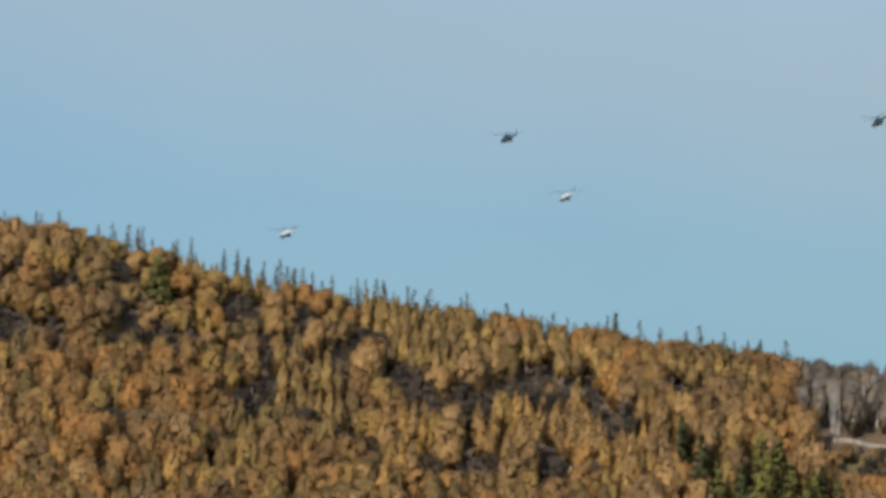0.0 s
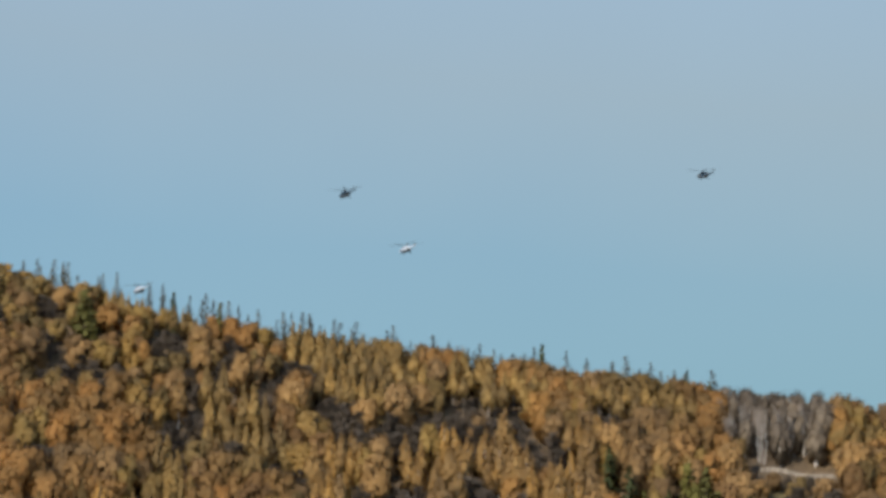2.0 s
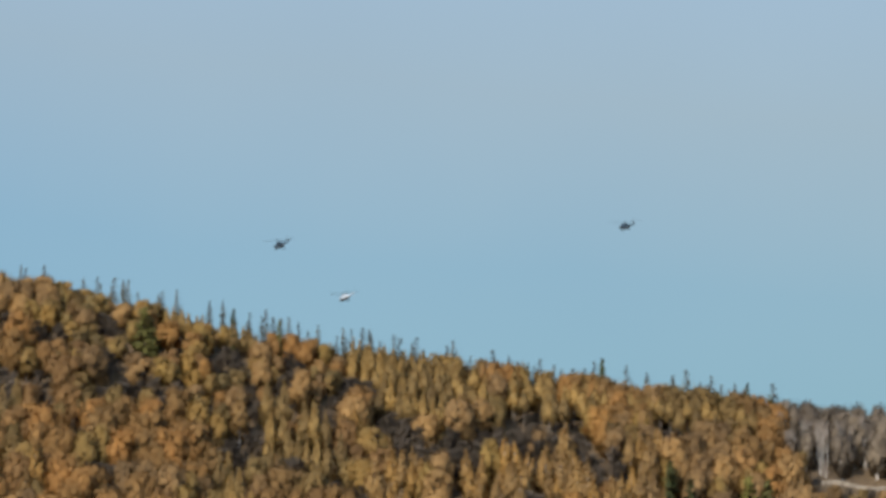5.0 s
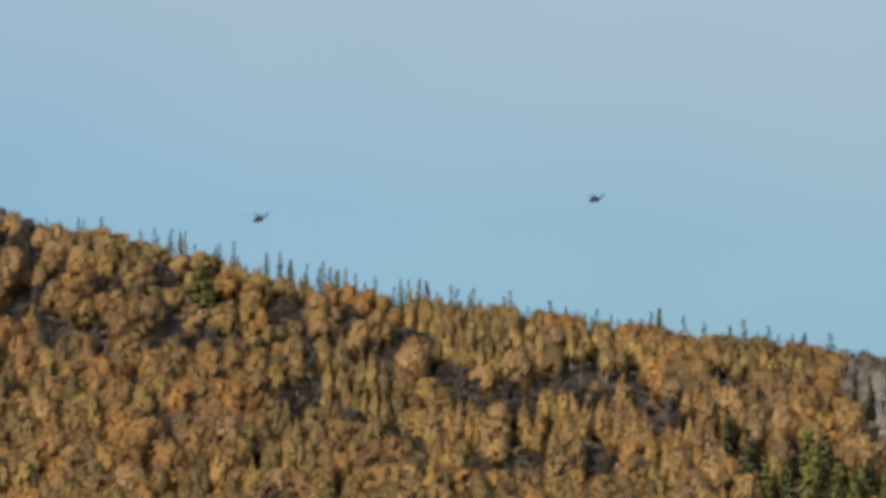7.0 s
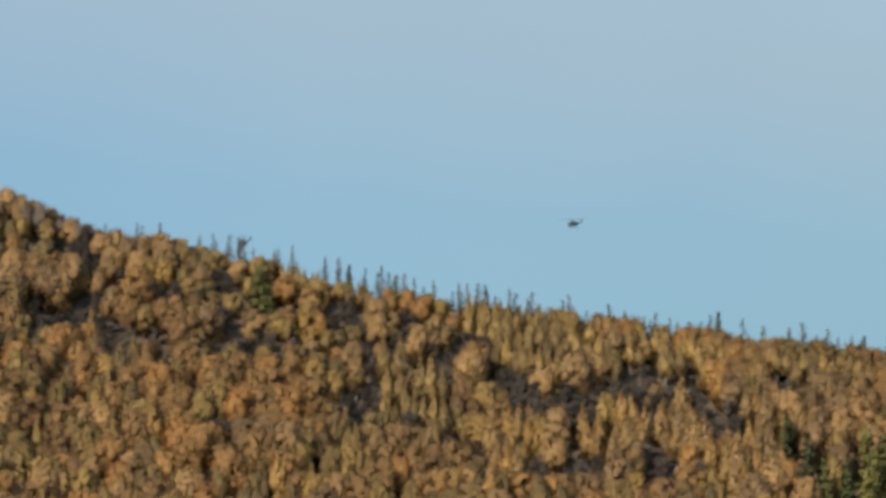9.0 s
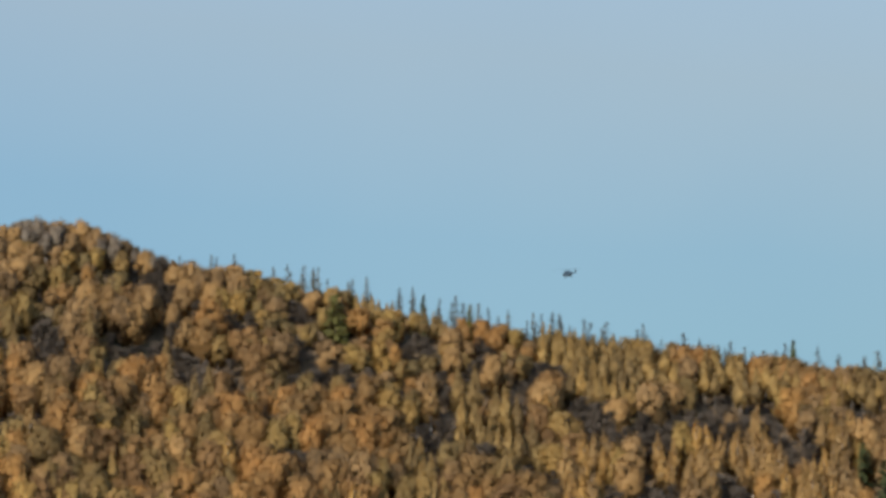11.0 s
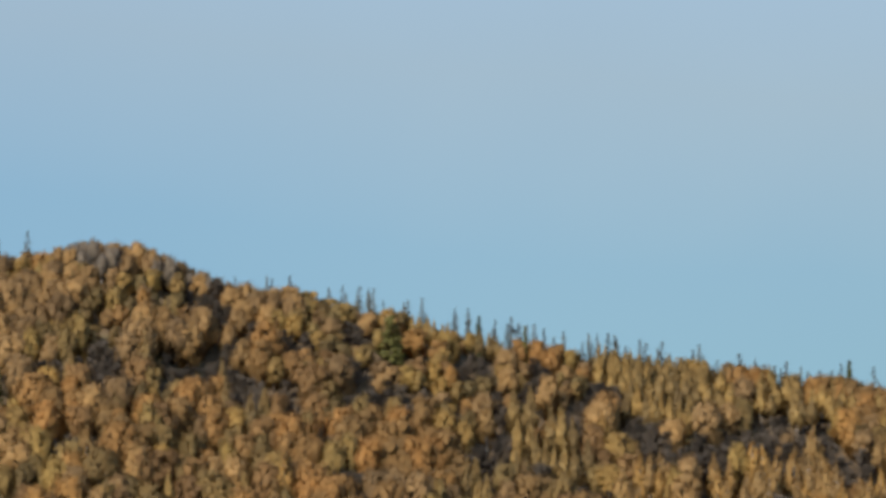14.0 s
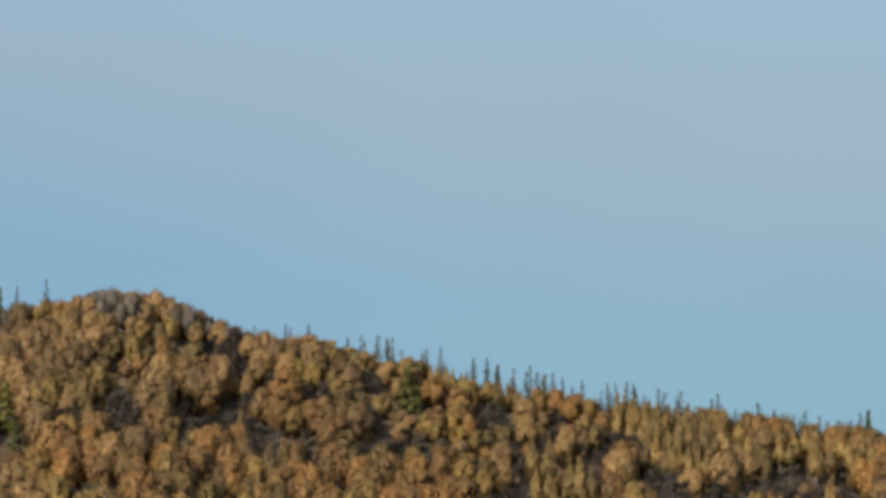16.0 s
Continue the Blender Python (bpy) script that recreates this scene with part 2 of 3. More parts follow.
def leaves(sh, centres, size, rng, flat=0.0, tall=1.0, outward=None):
    """Folded leaf clumps, turned every way or roughly facing outward; flat lays them level, tall stretches them upwards."""
    c = np.asarray(centres)
    n = len(c)
    a = rng.normal(size=(n, 3)); a[:, 2] *= 1 - flat
    b = rng.normal(size=(n, 3)); b[:, 2] *= 1 - flat
    if outward is not None:
        face = outward + rng.normal(size=(n, 3)) * 0.42
        face /= np.linalg.norm(face, axis=1)[:, None]
        a -= face * (a * face).sum(1)[:, None]
        b -= face * (b * face).sum(1)[:, None]
    a /= np.linalg.norm(a, axis=1)[:, None]
    b -= a * (a * b).sum(1)[:, None]
    b /= np.linalg.norm(b, axis=1)[:, None] + 1e-9
    if outward is not None:
        b *= np.where((np.cross(a, b) * outward).sum(1) < 0, -1.0, 1.0)[:, None]
    s = (size * rng.uniform(0.6, 1.4, n))[:, None]
    fold = np.cross(a, b) * s * 0.3
    st = np.array((1, 1, tall))
    vs = np.stack([c + (a * s) * st, c + (b * s * 0.8 + fold) * st, c - (a * s) * st, c - (b * s * 0.8 - fold) * st], 1).reshape(-1, 3)
    fs = [q for i in range(n) for q in ((4 * i, 4 * i + 1, 4 * i + 2), (4 * i, 4 * i + 2, 4 * i + 3))]
    way = None
    if outward is not None:
        way = outward + rng.normal(size=(n, 3)) * 0.26
        way = np.repeat(way / np.linalg.norm(way, axis=1)[:, None], 4, 0)
    sh.add(vs, fs, way)


def on_lobes(rng, lobes, n):
    """Points near the outsides of egg-shaped lobes (x, y, z, rx, rz)."""
    w = np.array([l[3] * l[4] for l in lobes]); w /= w.sum()
    pick = rng.choice(len(lobes), n, p=w)
    d = rng.normal(size=(n, 3)); d /= np.linalg.norm(d, axis=1)[:, None]
    d[:, 2] = np.where(d[:, 2] < -0.45, -d[:, 2] * 0.6, d[:, 2])
    r = rng.uniform(0.62, 1.24, n)
    L = np.array(lobes)[pick]
    p = L[:, :3] + d * r[:, None] * np.stack([L[:, 3], L[:, 3], L[:, 4]], 1)
    mid = np.array(lobes)[:, :3].mean(0)
    whole = (p - mid) * (1, 1, 0.7)
    whole /= np.linalg.norm(whole, axis=1)[:, None] + 1e-9
    way = whole * 1.0 + d * 0.32 + (0, 0, 0.12)
    return p, way / np.linalg.norm(way, axis=1)[:, None]


def lobe_cores(sh, lobes, size=0.64):
    """A closed leaf-coloured core in each lobe, added to lighten gaps between its outer leaves."""
    mid = np.array(lobes)[:, :3].mean(0)
    for x, y, z, rx, rz in lobes:
        d = [(math.sin(u) * math.cos(1.2566 * (i + 0.5 * k)), math.sin(u) * math.sin(1.2566 * (i + 0.5 * k)), math.cos(u))
             for k, u in enumerate((0.75, 1.57, 2.4)) for i in range(5)]
        d = np.array(d + [(0, 0, 1), (0, 0, -1)])
        p = np.array((x, y, z)) + d * (rx * size, rx * size, rz * size)
        way = (p - mid) * (1, 1, 0.7)
        way = way / (np.linalg.norm(way, axis=1)[:, None] + 1e-9) + d * 0.32 + (0, 0, 0.12)
        fs = []
        for k in range(2):
            for i in range(5):
                a, b, c, e = 5 * k + i, 5 * k + (i + 1) % 5, 5 * k + 5 + i, 5 * k + 5 + (i + 1) % 5
                fs += [(a, c, b), (b, c, e)]
        fs += [(15, i, (i + 1) % 5) for i in range(5)] + [(16, 10 + (i + 1) % 5, 10 + i) for i in range(5)]
        sh.add(p, fs, way / np.linalg.norm(way, axis=1)[:, None])


def broadleaf(seed, h, w, n, size, lobes=16, low=0.18, slim=1.0):
    rng = np.random.default_rng(seed)
    wood, crown = Shape(), Shape()
    top = np.array((rng.normal() * 0.3, rng.normal() * 0.3, h * 0.8))
    limb(wood, (0, 0, -0.6), top * (1, 1, 0.6), 0.26, 0.17, 7, rings=6)
    limb(wood, top * (1, 1, 0.59), top, 0.17, 0.05, 5, rings=4, join=True)
    balls = []
    for i in range(lobes):
        z = h * (low + (0.86 - low) * (i + 0.5) / lobes) + rng.normal() * 0.3
        k = (z / h - low) / (1 - low)
        out = w * 0.42 * min(1, 0.55 + 1.6 * k) * math.sqrt(max(0.1, 1 - k ** 3))
        t = i * 2.4 + rng.uniform(-0.5, 0.5)
        out *= rng.uniform(0.35, 1.05)
        r = w * rng.uniform(0.13, 0.24)
        p = (math.cos(t) * out, math.sin(t) * out, z)
        balls.append((*p, r, r * slim * rng.uniform(1.3, 2.1)))
        z0 = z * rng.uniform(0.55, 0.75)
        k0 = min(1, (z0 + 0.6) / (h * 0.48 + 0.6))
        limb(wood, (top[0] * k0, top[1] * k0, z0), p, 0.1, 0.025, 4, 0.05, rng, join=True)
    balls.append((0, 0, h * 0.88, w * 0.26, h * 0.1))
    lobe_cores(crown, balls)
    pts, way = on_lobes(rng, balls, n)
    leaves(crown, pts, size * 0.8, rng, 0.0, 2.7, way)
    return wood, crown


def column(seed, h, w, n, size, low=0.2, tall=1.5, stem=0.17):
    """Birch or larch: a slim crown of upright tufts."""
    rng = np.random.default_rng(seed)
    wood, crown = Shape(), Shape()
    limb(wood, (0, 0, -0.6), (rng.normal() * 0.2, rng.normal() * 0.2, h * 0.95), stem, 0.03, 6, 0.01, rng, 12)
    balls = []
    m = 18
    for i in range(m):
        k = (i + 0.5) / m
        z = h * (low + (0.93 - low) * k)
        wide = w * 0.5 * max(0.12, 1 - abs(1.25 * k - 0.3) ** 1.6) * rng.uniform(0.8, 1.15)
        t = i * 2.4 + rng.uniform(-0.6, 0.6)
        p = (math.cos(t) * wide * 0.6, math.sin(t) * wide * 0.6, z)
        balls.append((*p, max(0.4, wide * 0.45), h * rng.uniform(0.11, 0.19)))
        limb(wood, (0, 0, z - h * 0.07), p, 0.05, 0.015, 3, join=True)
    lobe_cores(crown, balls, 0.6)
    pts, way = on_lobes(rng, balls, n)
    leaves(crown, pts, size, rng, 0.0, tall, way)
    return wood, crown


def conifer(seed, h, w, n, size, low=0.08, droop=0.35, sparse=False, taper=0.85):
    rng = np.random.default_rng(seed)
    wood, crown = Shape(), Shape()
    limb(wood, (0, 0, -0.6), (0, 0, h), 0.16 if not sparse else 0.11, 0.015, 6, rings=int(h * 1.5))
    pts = []
    tiers = int(h * (1.5 if not sparse else 1.2))
    for i in range(tiers):
        k = i / tiers
        z = h * (low + (1 - low) * k)
        arms = 6 if not sparse else 4
        reach = w * 0.5 * (1 - k) ** taper * rng.uniform(0.7, 1.15) + 0.12
        for j in range(arms):
            t = rng.uniform(0, 6.3)
            r = reach * rng.uniform(0.65, 1.1)
            tip = np.array((math.cos(t) * r, math.sin(t) * r, z - r * droop))
            limb(wood, (0, 0, z), tip, 0.03, 0.008, 3, join=True)
            q = max(2, int(n / (tiers * arms) * (1.6 - 1.2 * k)))
            s = rng.uniform(0.15, 1.0, q)
            pts.append(np.array((0, 0, z)) + (tip - (0, 0, z)) * s[:, None] + rng.normal(size=(q, 3)) * size * 0.5)
    pts = np.vstack(pts)
    way = pts * (1, 1, 0) + (0, 0, 0.35)
    leaves(crown, pts, size, rng, 0.55, 1.0, way / np.linalg.norm(way, axis=1)[:, None])
    return wood, crown


def bare(seed, h, w, twigs, stems=1, trunk=0.16, twig=0.028, low=0.3):
    """A leafless tree: trunk and limbs, and a haze of rising twigs."""
    rng = np.random.default_rng(seed)
    wood, crown = Shape(), Shape()
    limbs = []
    for s in range(stems):
        t = rng.uniform(0, 6.3)
        base = np.array((math.cos(t), math.sin(t), 0)) * (0.3 if stems > 1 else 0)
        head = base * rng.uniform(2, 6) + np.array((rng.normal() * 0.3, rng.normal() * 0.3, h * rng.uniform(0.8, 0.97)))
        limb(wood, base - (0, 0, 0.6), head, trunk, 0.03, 6, 0.015, rng, 10, s > 0)
        for i in range(9):
            k = rng.uniform(low, 0.9)
            a = base + (head - base) * k
            u = rng.uniform(0, 6.3)
            r = w * 0.5 * rng.uniform(0.5, 1.0) * (1.15 - k)
            b = a + np.array((math.cos(u) * r, math.sin(u) * r, h * rng.uniform(0.1, 0.28) * (1.1 - k * 0.5)))
            limb(wood, a, b, 0.06, 0.02, 4, 0.05, rng, join=True)
            limbs.append((a, b))
        limbs.append((base + (head - base) * 0.4, head))
    for i in range(twigs):
        a, b = limbs[rng.integers(len(limbs))]
        p = a + (b - a) * rng.uniform(0.25, 1.0)
        u = rng.uniform(0, 6.3)
        r = rng.uniform(0.2, 1.0) * w * 0.2
        limb(crown, p, p + np.array((math.cos(u) * r, math.sin(u) * r, rng.uniform(0.2, 1.5))), twig, twig * 0.4, 3)
    return wood, crown


KINDS = {}


def kind(name, parts, makers, leaf, bark, label, category="tree"):
    """The variants of one kind of tree: meshes for its trunk and its crown."""
    KINDS[name] = ([(w.mesh(name + "_trunk", bark), c.mesh(name + "_crown", leaf),
                     max(np.vstack(w.v)[:, 2].max(), np.vstack(c.v)[:, 2].max())) for w, c in makers], parts, label, category)


kind("oak_tree", ("trunk", "crown"), [broadleaf(10 + i, 12 + 0.6 * i, 7.4 + 0.4 * (i % 3), 1450, 0.25) for i in range(6)],
     LEAF["oak"], BARK["brown"], "broad oak with dry brown autumn leaves on the hillside")
kind("hornbeam_tree", ("trunk", "crown"), [broadleaf(20 + i, 12 + 0.6 * i, 7.0 + 0.3 * (i % 3), 1450, 0.25, 15) for i in range(5)],
     LEAF["hornbeam"], BARK["brown"], "rounded hornbeam with tan autumn leaves on the slope")
kind("alder_tree", ("trunk", "crown"), [broadleaf(40 + i, 13 + 0.5 * i, 5.4 + 0.3 * (i % 3), 1400, 0.24, 15, 0.14, 1.6) for i in range(5)],
     LEAF["alder"], BARK["brown"], "upright alder with dull olive brown leaves")
kind("beech_tree", ("trunk", "crown"), [broadleaf(30 + i, 12.5 + 0.5 * i, 7.8, 1450, 0.25, 18) for i in range(4)],
     LEAF["beech"], BARK["brown"], "rounded beech with rusty orange autumn leaves")
kind("birch_tree", ("trunk", "crown"), [column(50 + i, 14 + 0.7 * i, 5.0 + 0.5 * (i % 2), 1050, 0.22, 0.2, 2.2) for i in range(5)],
     LEAF["birch"], BARK["birch"], "slim birch with golden yellow leaves and a white trunk")
kind("larch_tree", ("trunk", "crown"), [column(70 + i, 14.5 + 0.6 * i, 4.4, 1000, 0.19, 0.2, 2.4) for i in range(4)],
     LEAF["larch"], BARK["brown"], "tall narrow larch with olive yellow needles")
kind("tall_larch", ("trunk", "crown"), [column(80 + i, 15 + 0.6 * i, 4.6, 850, 0.2, 0.5, 2.2, 0.11) for i in range(4)],
     LEAF["larch"], BARK["pale"], "tall larch with a long bare pale trunk at the clearing's edge")
kind("spruce_tree", ("trunk", "crown"), [conifer(90 + i, 11 + i, 5.0 + 0.3 * i, 1100, 0.26) for i in range(4)],
     LEAF["spruce"], BARK["brown"], "dark green spruce with drooping branches")
# smaller trees and shrubs of the thin soil high on the slope
kind("young_oak", ("trunk", "crown"), [broadleaf(210 + i, 7.5 + 0.5 * i, 4.4 + 0.4 * (i % 3), 850, 0.22, 11) for i in range(5)],
     LEAF["oak"], BARK["brown"], "small stunted oak with brown autumn leaves high on the slope")
kind("young_hornbeam", ("trunk", "crown"), [broadleaf(220 + i, 7.5 + 0.5 * i, 4.2 + 0.4 * (i % 3), 850, 0.22, 11) for i in range(5)],
     LEAF["hornbeam"], BARK["brown"], "small hornbeam with tan autumn leaves high on the slope")
kind("field_maple", ("trunk", "crown"), [broadleaf(230 + i, 7.0 + 0.6 * i, 4.6 + 0.3 * (i % 3), 850, 0.22, 12) for i in range(4)],
     LEAF["alder"], BARK["brown"], "low field maple with dull olive brown leaves")
kind("hawthorn", ("trunk", "crown"), [broadleaf(240 + i, 5.0 + 0.5 * i, 4.2 + 0.4 * (i % 3), 750, 0.2, 10, 0.15, 0.8) for i in range(4)],
     LEAF["bare"], BARK["brown"], "rounded hawthorn shrub with nearly bare brown twigs", "shrub")
kind("hazel", ("trunk", "crown"), [broadleaf(250 + i, 5.5 + 0.5 * i, 3.6 + 0.4 * (i % 3), 750, 0.2, 9, 0.12, 1.1) for i in range(4)],
     LEAF["hazel"], BARK["brown"], "upright hazel shrub with pale yellow brown leaves", "shrub")
kind("pine_tree", ("trunk", "crown"), [conifer(100 + i, 12 + i, 6.4 + 0.4 * i, 1500, 0.29, 0.06, 0.1, False, 0.55) for i in range(3)],
     LEAF["pine"], BARK["brown"], "bushy pine with olive green needles on the slope")
kind("ridge_conifer", ("trunk", "crown"), [conifer(110 + i, 14, 3.6 + 0.4 * i, 420, 0.2, 0.3, 0.3, True) for i in range(5)],
     LEAF["thin"], BARK["brown"], "thin ragged conifer standing above the ridge's canopy")
kind("bare_birch", ("trunk", "crown"), [bare(130 + i, 14 + i, 5.5, 420, 2 + i % 2, 0.11, 0.03, 0.42) for i in range(4)],
     BARK["grey"], BARK["birch"], "leafless birch with a white trunk and pale grey twigs")
# dense darkened twigs stand in for shade between the leafy trees
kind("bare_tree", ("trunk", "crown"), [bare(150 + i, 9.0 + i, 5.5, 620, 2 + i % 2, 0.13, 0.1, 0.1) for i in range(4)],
     BARK["dark"], BARK["brown"], "leafless tree with many stems, its twigs darkened for shade")

kind("leafless_oak", ("trunk", "crown"), [broadleaf(170 + i, 11.5 + 0.5 * i, 7.2, 1350, 0.23, 16) for i in range(4)],
     LEAF["bare"], BARK["brown"], "nearly leafless oak with a rounded crown of brown twigs")

kind("leafless_aspen", ("trunk", "crown"), [broadleaf(180 + i, 12 + 0.5 * i, 6.2, 1350, 0.22, 16, 0.14, 1.3) for i in range(4)],
     LEAF["grey"], BARK["birch"], "leafless aspen with a hazy crown of grey twigs")

COUNT = {}


def plant(name, x, y, height=None, variant=0, turn=0.0, wide=1.0):
    """One tree of its own, standing on the ground, scaled to a height if one is given."""
    meshes, parts, label, category = KINDS[name]
    wood, crown, tall = meshes[variant % len(meshes)]
    s = height / tall if height else 1.0
    ob = new(name)
    ob.empty_display_size = 0.5
    ob.matrix_basis = pose(x, y, ground_z(x, y), 0, 0, turn) @ Matrix.Diagonal((s * wide, s * wide, s, 1))
    for part_name, me in zip(parts, (wood, crown)):
        new(part_name, me).parent = ob
    tagged(ob, label, category, "trees of the wooded hillside")
    COUNT[name] = COUNT.get(name, 0) + 1
    return ob


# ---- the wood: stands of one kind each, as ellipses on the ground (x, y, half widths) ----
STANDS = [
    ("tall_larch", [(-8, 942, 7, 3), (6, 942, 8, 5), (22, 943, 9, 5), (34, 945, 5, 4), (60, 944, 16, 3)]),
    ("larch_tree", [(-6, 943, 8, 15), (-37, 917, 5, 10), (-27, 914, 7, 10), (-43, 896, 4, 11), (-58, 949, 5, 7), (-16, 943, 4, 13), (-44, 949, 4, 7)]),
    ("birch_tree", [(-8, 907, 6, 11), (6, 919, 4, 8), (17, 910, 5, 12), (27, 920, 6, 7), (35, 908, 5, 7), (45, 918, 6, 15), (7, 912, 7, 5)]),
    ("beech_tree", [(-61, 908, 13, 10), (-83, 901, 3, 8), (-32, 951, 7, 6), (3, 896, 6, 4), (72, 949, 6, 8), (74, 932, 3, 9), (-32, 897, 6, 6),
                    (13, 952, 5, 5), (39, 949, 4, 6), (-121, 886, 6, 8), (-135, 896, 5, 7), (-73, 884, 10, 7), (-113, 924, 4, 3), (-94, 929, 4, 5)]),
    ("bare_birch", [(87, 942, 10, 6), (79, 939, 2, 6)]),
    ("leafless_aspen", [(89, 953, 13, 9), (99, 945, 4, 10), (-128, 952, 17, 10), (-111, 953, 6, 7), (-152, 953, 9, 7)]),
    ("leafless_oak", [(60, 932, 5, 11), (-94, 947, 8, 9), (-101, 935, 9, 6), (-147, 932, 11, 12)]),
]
# dark gaps in the canopy, their shade put in as darkened bare trees
SHADE_GAPS = [(-96, 935, 3, 4), (-88, 936, 4, 3), (-86, 922, 3, 6), (-95, 918, 4, 4), (-73, 945, 4, 4), (-70, 926, 7, 5), (-60, 927, 4, 4), (-46, 945, 4, 5),
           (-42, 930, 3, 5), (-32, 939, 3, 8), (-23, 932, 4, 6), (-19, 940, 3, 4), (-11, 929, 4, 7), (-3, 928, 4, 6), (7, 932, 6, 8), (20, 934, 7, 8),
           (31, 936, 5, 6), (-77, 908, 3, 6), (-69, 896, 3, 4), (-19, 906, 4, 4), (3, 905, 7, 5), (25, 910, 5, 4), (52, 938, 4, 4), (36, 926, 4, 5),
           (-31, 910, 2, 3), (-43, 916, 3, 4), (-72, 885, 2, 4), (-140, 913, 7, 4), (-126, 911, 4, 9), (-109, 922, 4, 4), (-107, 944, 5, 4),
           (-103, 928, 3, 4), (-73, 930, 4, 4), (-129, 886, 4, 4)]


SPRUCES = [(51, 920, 12.5), (55, 913, 13.5), (58, 905, 13.5), (63, 907, 13), (63, 900, 14), (77, 903, 14), (81, 910, 12), (84, 905, 13), (-149, 906, 11)]
PINES = [(68, 917, 13), (72, 916, 13), (69, 910, 13.5), (74, 909, 13), (67, 903, 13), (73, 902, 13), (79, 908, 12), (-153, 917, 12), (-157, 910, 13)]


def inside(x, y, e):
    return ((x - e[0]) / e[2]) ** 2 + ((y - e[1]) / e[3]) ** 2 < 1


def near_view(x, y):
    """The stretch of hillside that is looked at: from the ridge down to where its canopy leaves the view."""
    top = ground_z(x, y) + 16
    return -170 < x < 130 and top / y > 0.0405 and y < 974


def choose(x, y, rng):
    if any(abs(x - sx) < 3.6 and -8 < y - sy < 3 for sx, sy, _ in SPRUCES + PINES):
        return None
    if 80 < x < 103 and 931 < y < 938:
        return None
    if -70.5 < x < -61.5 and 929 < y < 941:
        return "hawthorn" if y < 934 else None
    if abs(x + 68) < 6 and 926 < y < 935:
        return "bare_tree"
    if y < 946 and any(inside(x, y, (e[0], e[1] - 2.5, e[2] + 0.7, e[3] + 1.8) if x < -20 else (e[0], e[1] - 3, e[2] + 1.0, e[3] + 2.2)) for e in SHADE_GAPS):
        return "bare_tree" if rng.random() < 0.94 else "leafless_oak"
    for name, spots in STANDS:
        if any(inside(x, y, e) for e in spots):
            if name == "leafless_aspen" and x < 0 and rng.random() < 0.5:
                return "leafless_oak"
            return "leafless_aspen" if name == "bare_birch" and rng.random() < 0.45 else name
    r = rng.random()
    if 82 < x < 104 and 912 < y < 932:
        return "bare_tree" if r < 0.45 else "hawthorn" if r < 0.85 else "field_maple"
    if x < -20 and y > 921:
        mixed = (("young_oak", 0.22), ("young_hornbeam", 0.44), ("field_maple", 0.62), ("hawthorn", 0.82), ("hazel", 0.95), ("leafless_oak", 1))
    elif y > 938:
        mixed = (("oak_tree", 0.2), ("hornbeam_tree", 0.42), ("alder_tree", 0.72), ("beech_tree", 0.75), ("leafless_oak", 1))
    elif x > 30:
        mixed = (("oak_tree", 0.15), ("hornbeam_tree", 0.3), ("alder_tree", 0.56), ("birch_tree", 0.63), ("beech_tree", 0.67), ("leafless_oak", 1))
    else:
        mixed = (("oak_tree", 0.24), ("hornbeam_tree", 0.45), ("alder_tree", 0.68), ("beech_tree", 0.77), ("birch_tree", 0.79), ("larch_tree", 0.84), ("leafless_oak", 1))
    return next(name for name, share in mixed if r <= share)


HEIGHT = {"oak_tree": 11.5, "hornbeam_tree": 11.5, "alder_tree": 12.5, "beech_tree": 12, "birch_tree": 12.8, "larch_tree": 13.2, "tall_larch": 14.5, "bare_birch": 13.5, "bare_tree": 8.0, "leafless_oak": 12, "leafless_aspen": 12.5,
          "young_oak": 7.6, "young_hornbeam": 7.6, "field_maple": 7.4, "hawthorn": 5.6, "hazel": 6.0}
SLIM = ("birch_tree", "larch_tree", "tall_larch")
SMALL = ("young_oak", "young_hornbeam", "field_maple", "hawthorn", "hazel", "bare_tree")


def plant_wood():
    rng = random.Random(5)
    rest = []
    y = 780.0
    while y < 976:
        x = -178.0 + (y % 9) * 0.5
        while x < 136:
            high = y > 921 and x < -20          # the upper slope carries smaller trees, closer together
            px, py = x + rng.uniform(-1.7, 1.7), y + rng.uniform(-1.7, 1.7)
            x += 3.5 if high else 4.5 if y < 934 else 3.8
            name, v, turn, s = choose(px, py, rng), rng.randrange(60), rng.uniform(0, 360), rng.uniform(0.8, 1.15)
            if name is None or not near_view(px, py):
                continue
            h = HEIGHT[name] * s
            if name not in SMALL and py > 932:
                h = (8.6 if high else 10.6) * (0.78 + 0.25 * s)
            if high and py > 948:
                h = min(h, 6.8)
            if name == "bare_tree":
                h *= 0.7 if high else 0.68 if 0 < px < 38 and py > 933 else 1.0
            if 82 < px < 104 and 914 < py < 938:        # low growth below the track
                h = min(h, 0.62 * (936.5 - py))
                if h < 2.5 or name == "bare_birch":
                    continue
            if COUNT.get(name, 0) >= 330:
                rest.append((name, px, py, h, v, turn))
            else:
                plant(name, px, py, h, v, turn, 1.6 if name == "bare_tree" else 1.22 if name in SMALL else 1.16)
                if name in SLIM and rng.random() < 0.75:          # slim kinds stand in pairs
                    qx, qy = px + rng.choice((-2.1, 2.1)), py + rng.uniform(-1.2, 1.2)
                    if choose(qx, qy, rng) == name:
                        plant(name, qx, qy, h * rng.uniform(0.85, 1.08), v + 1, turn + 130, 1.14)
        y += 3.4 if y > 921 else 4.5
    return rest


far_trees = plant_wood()


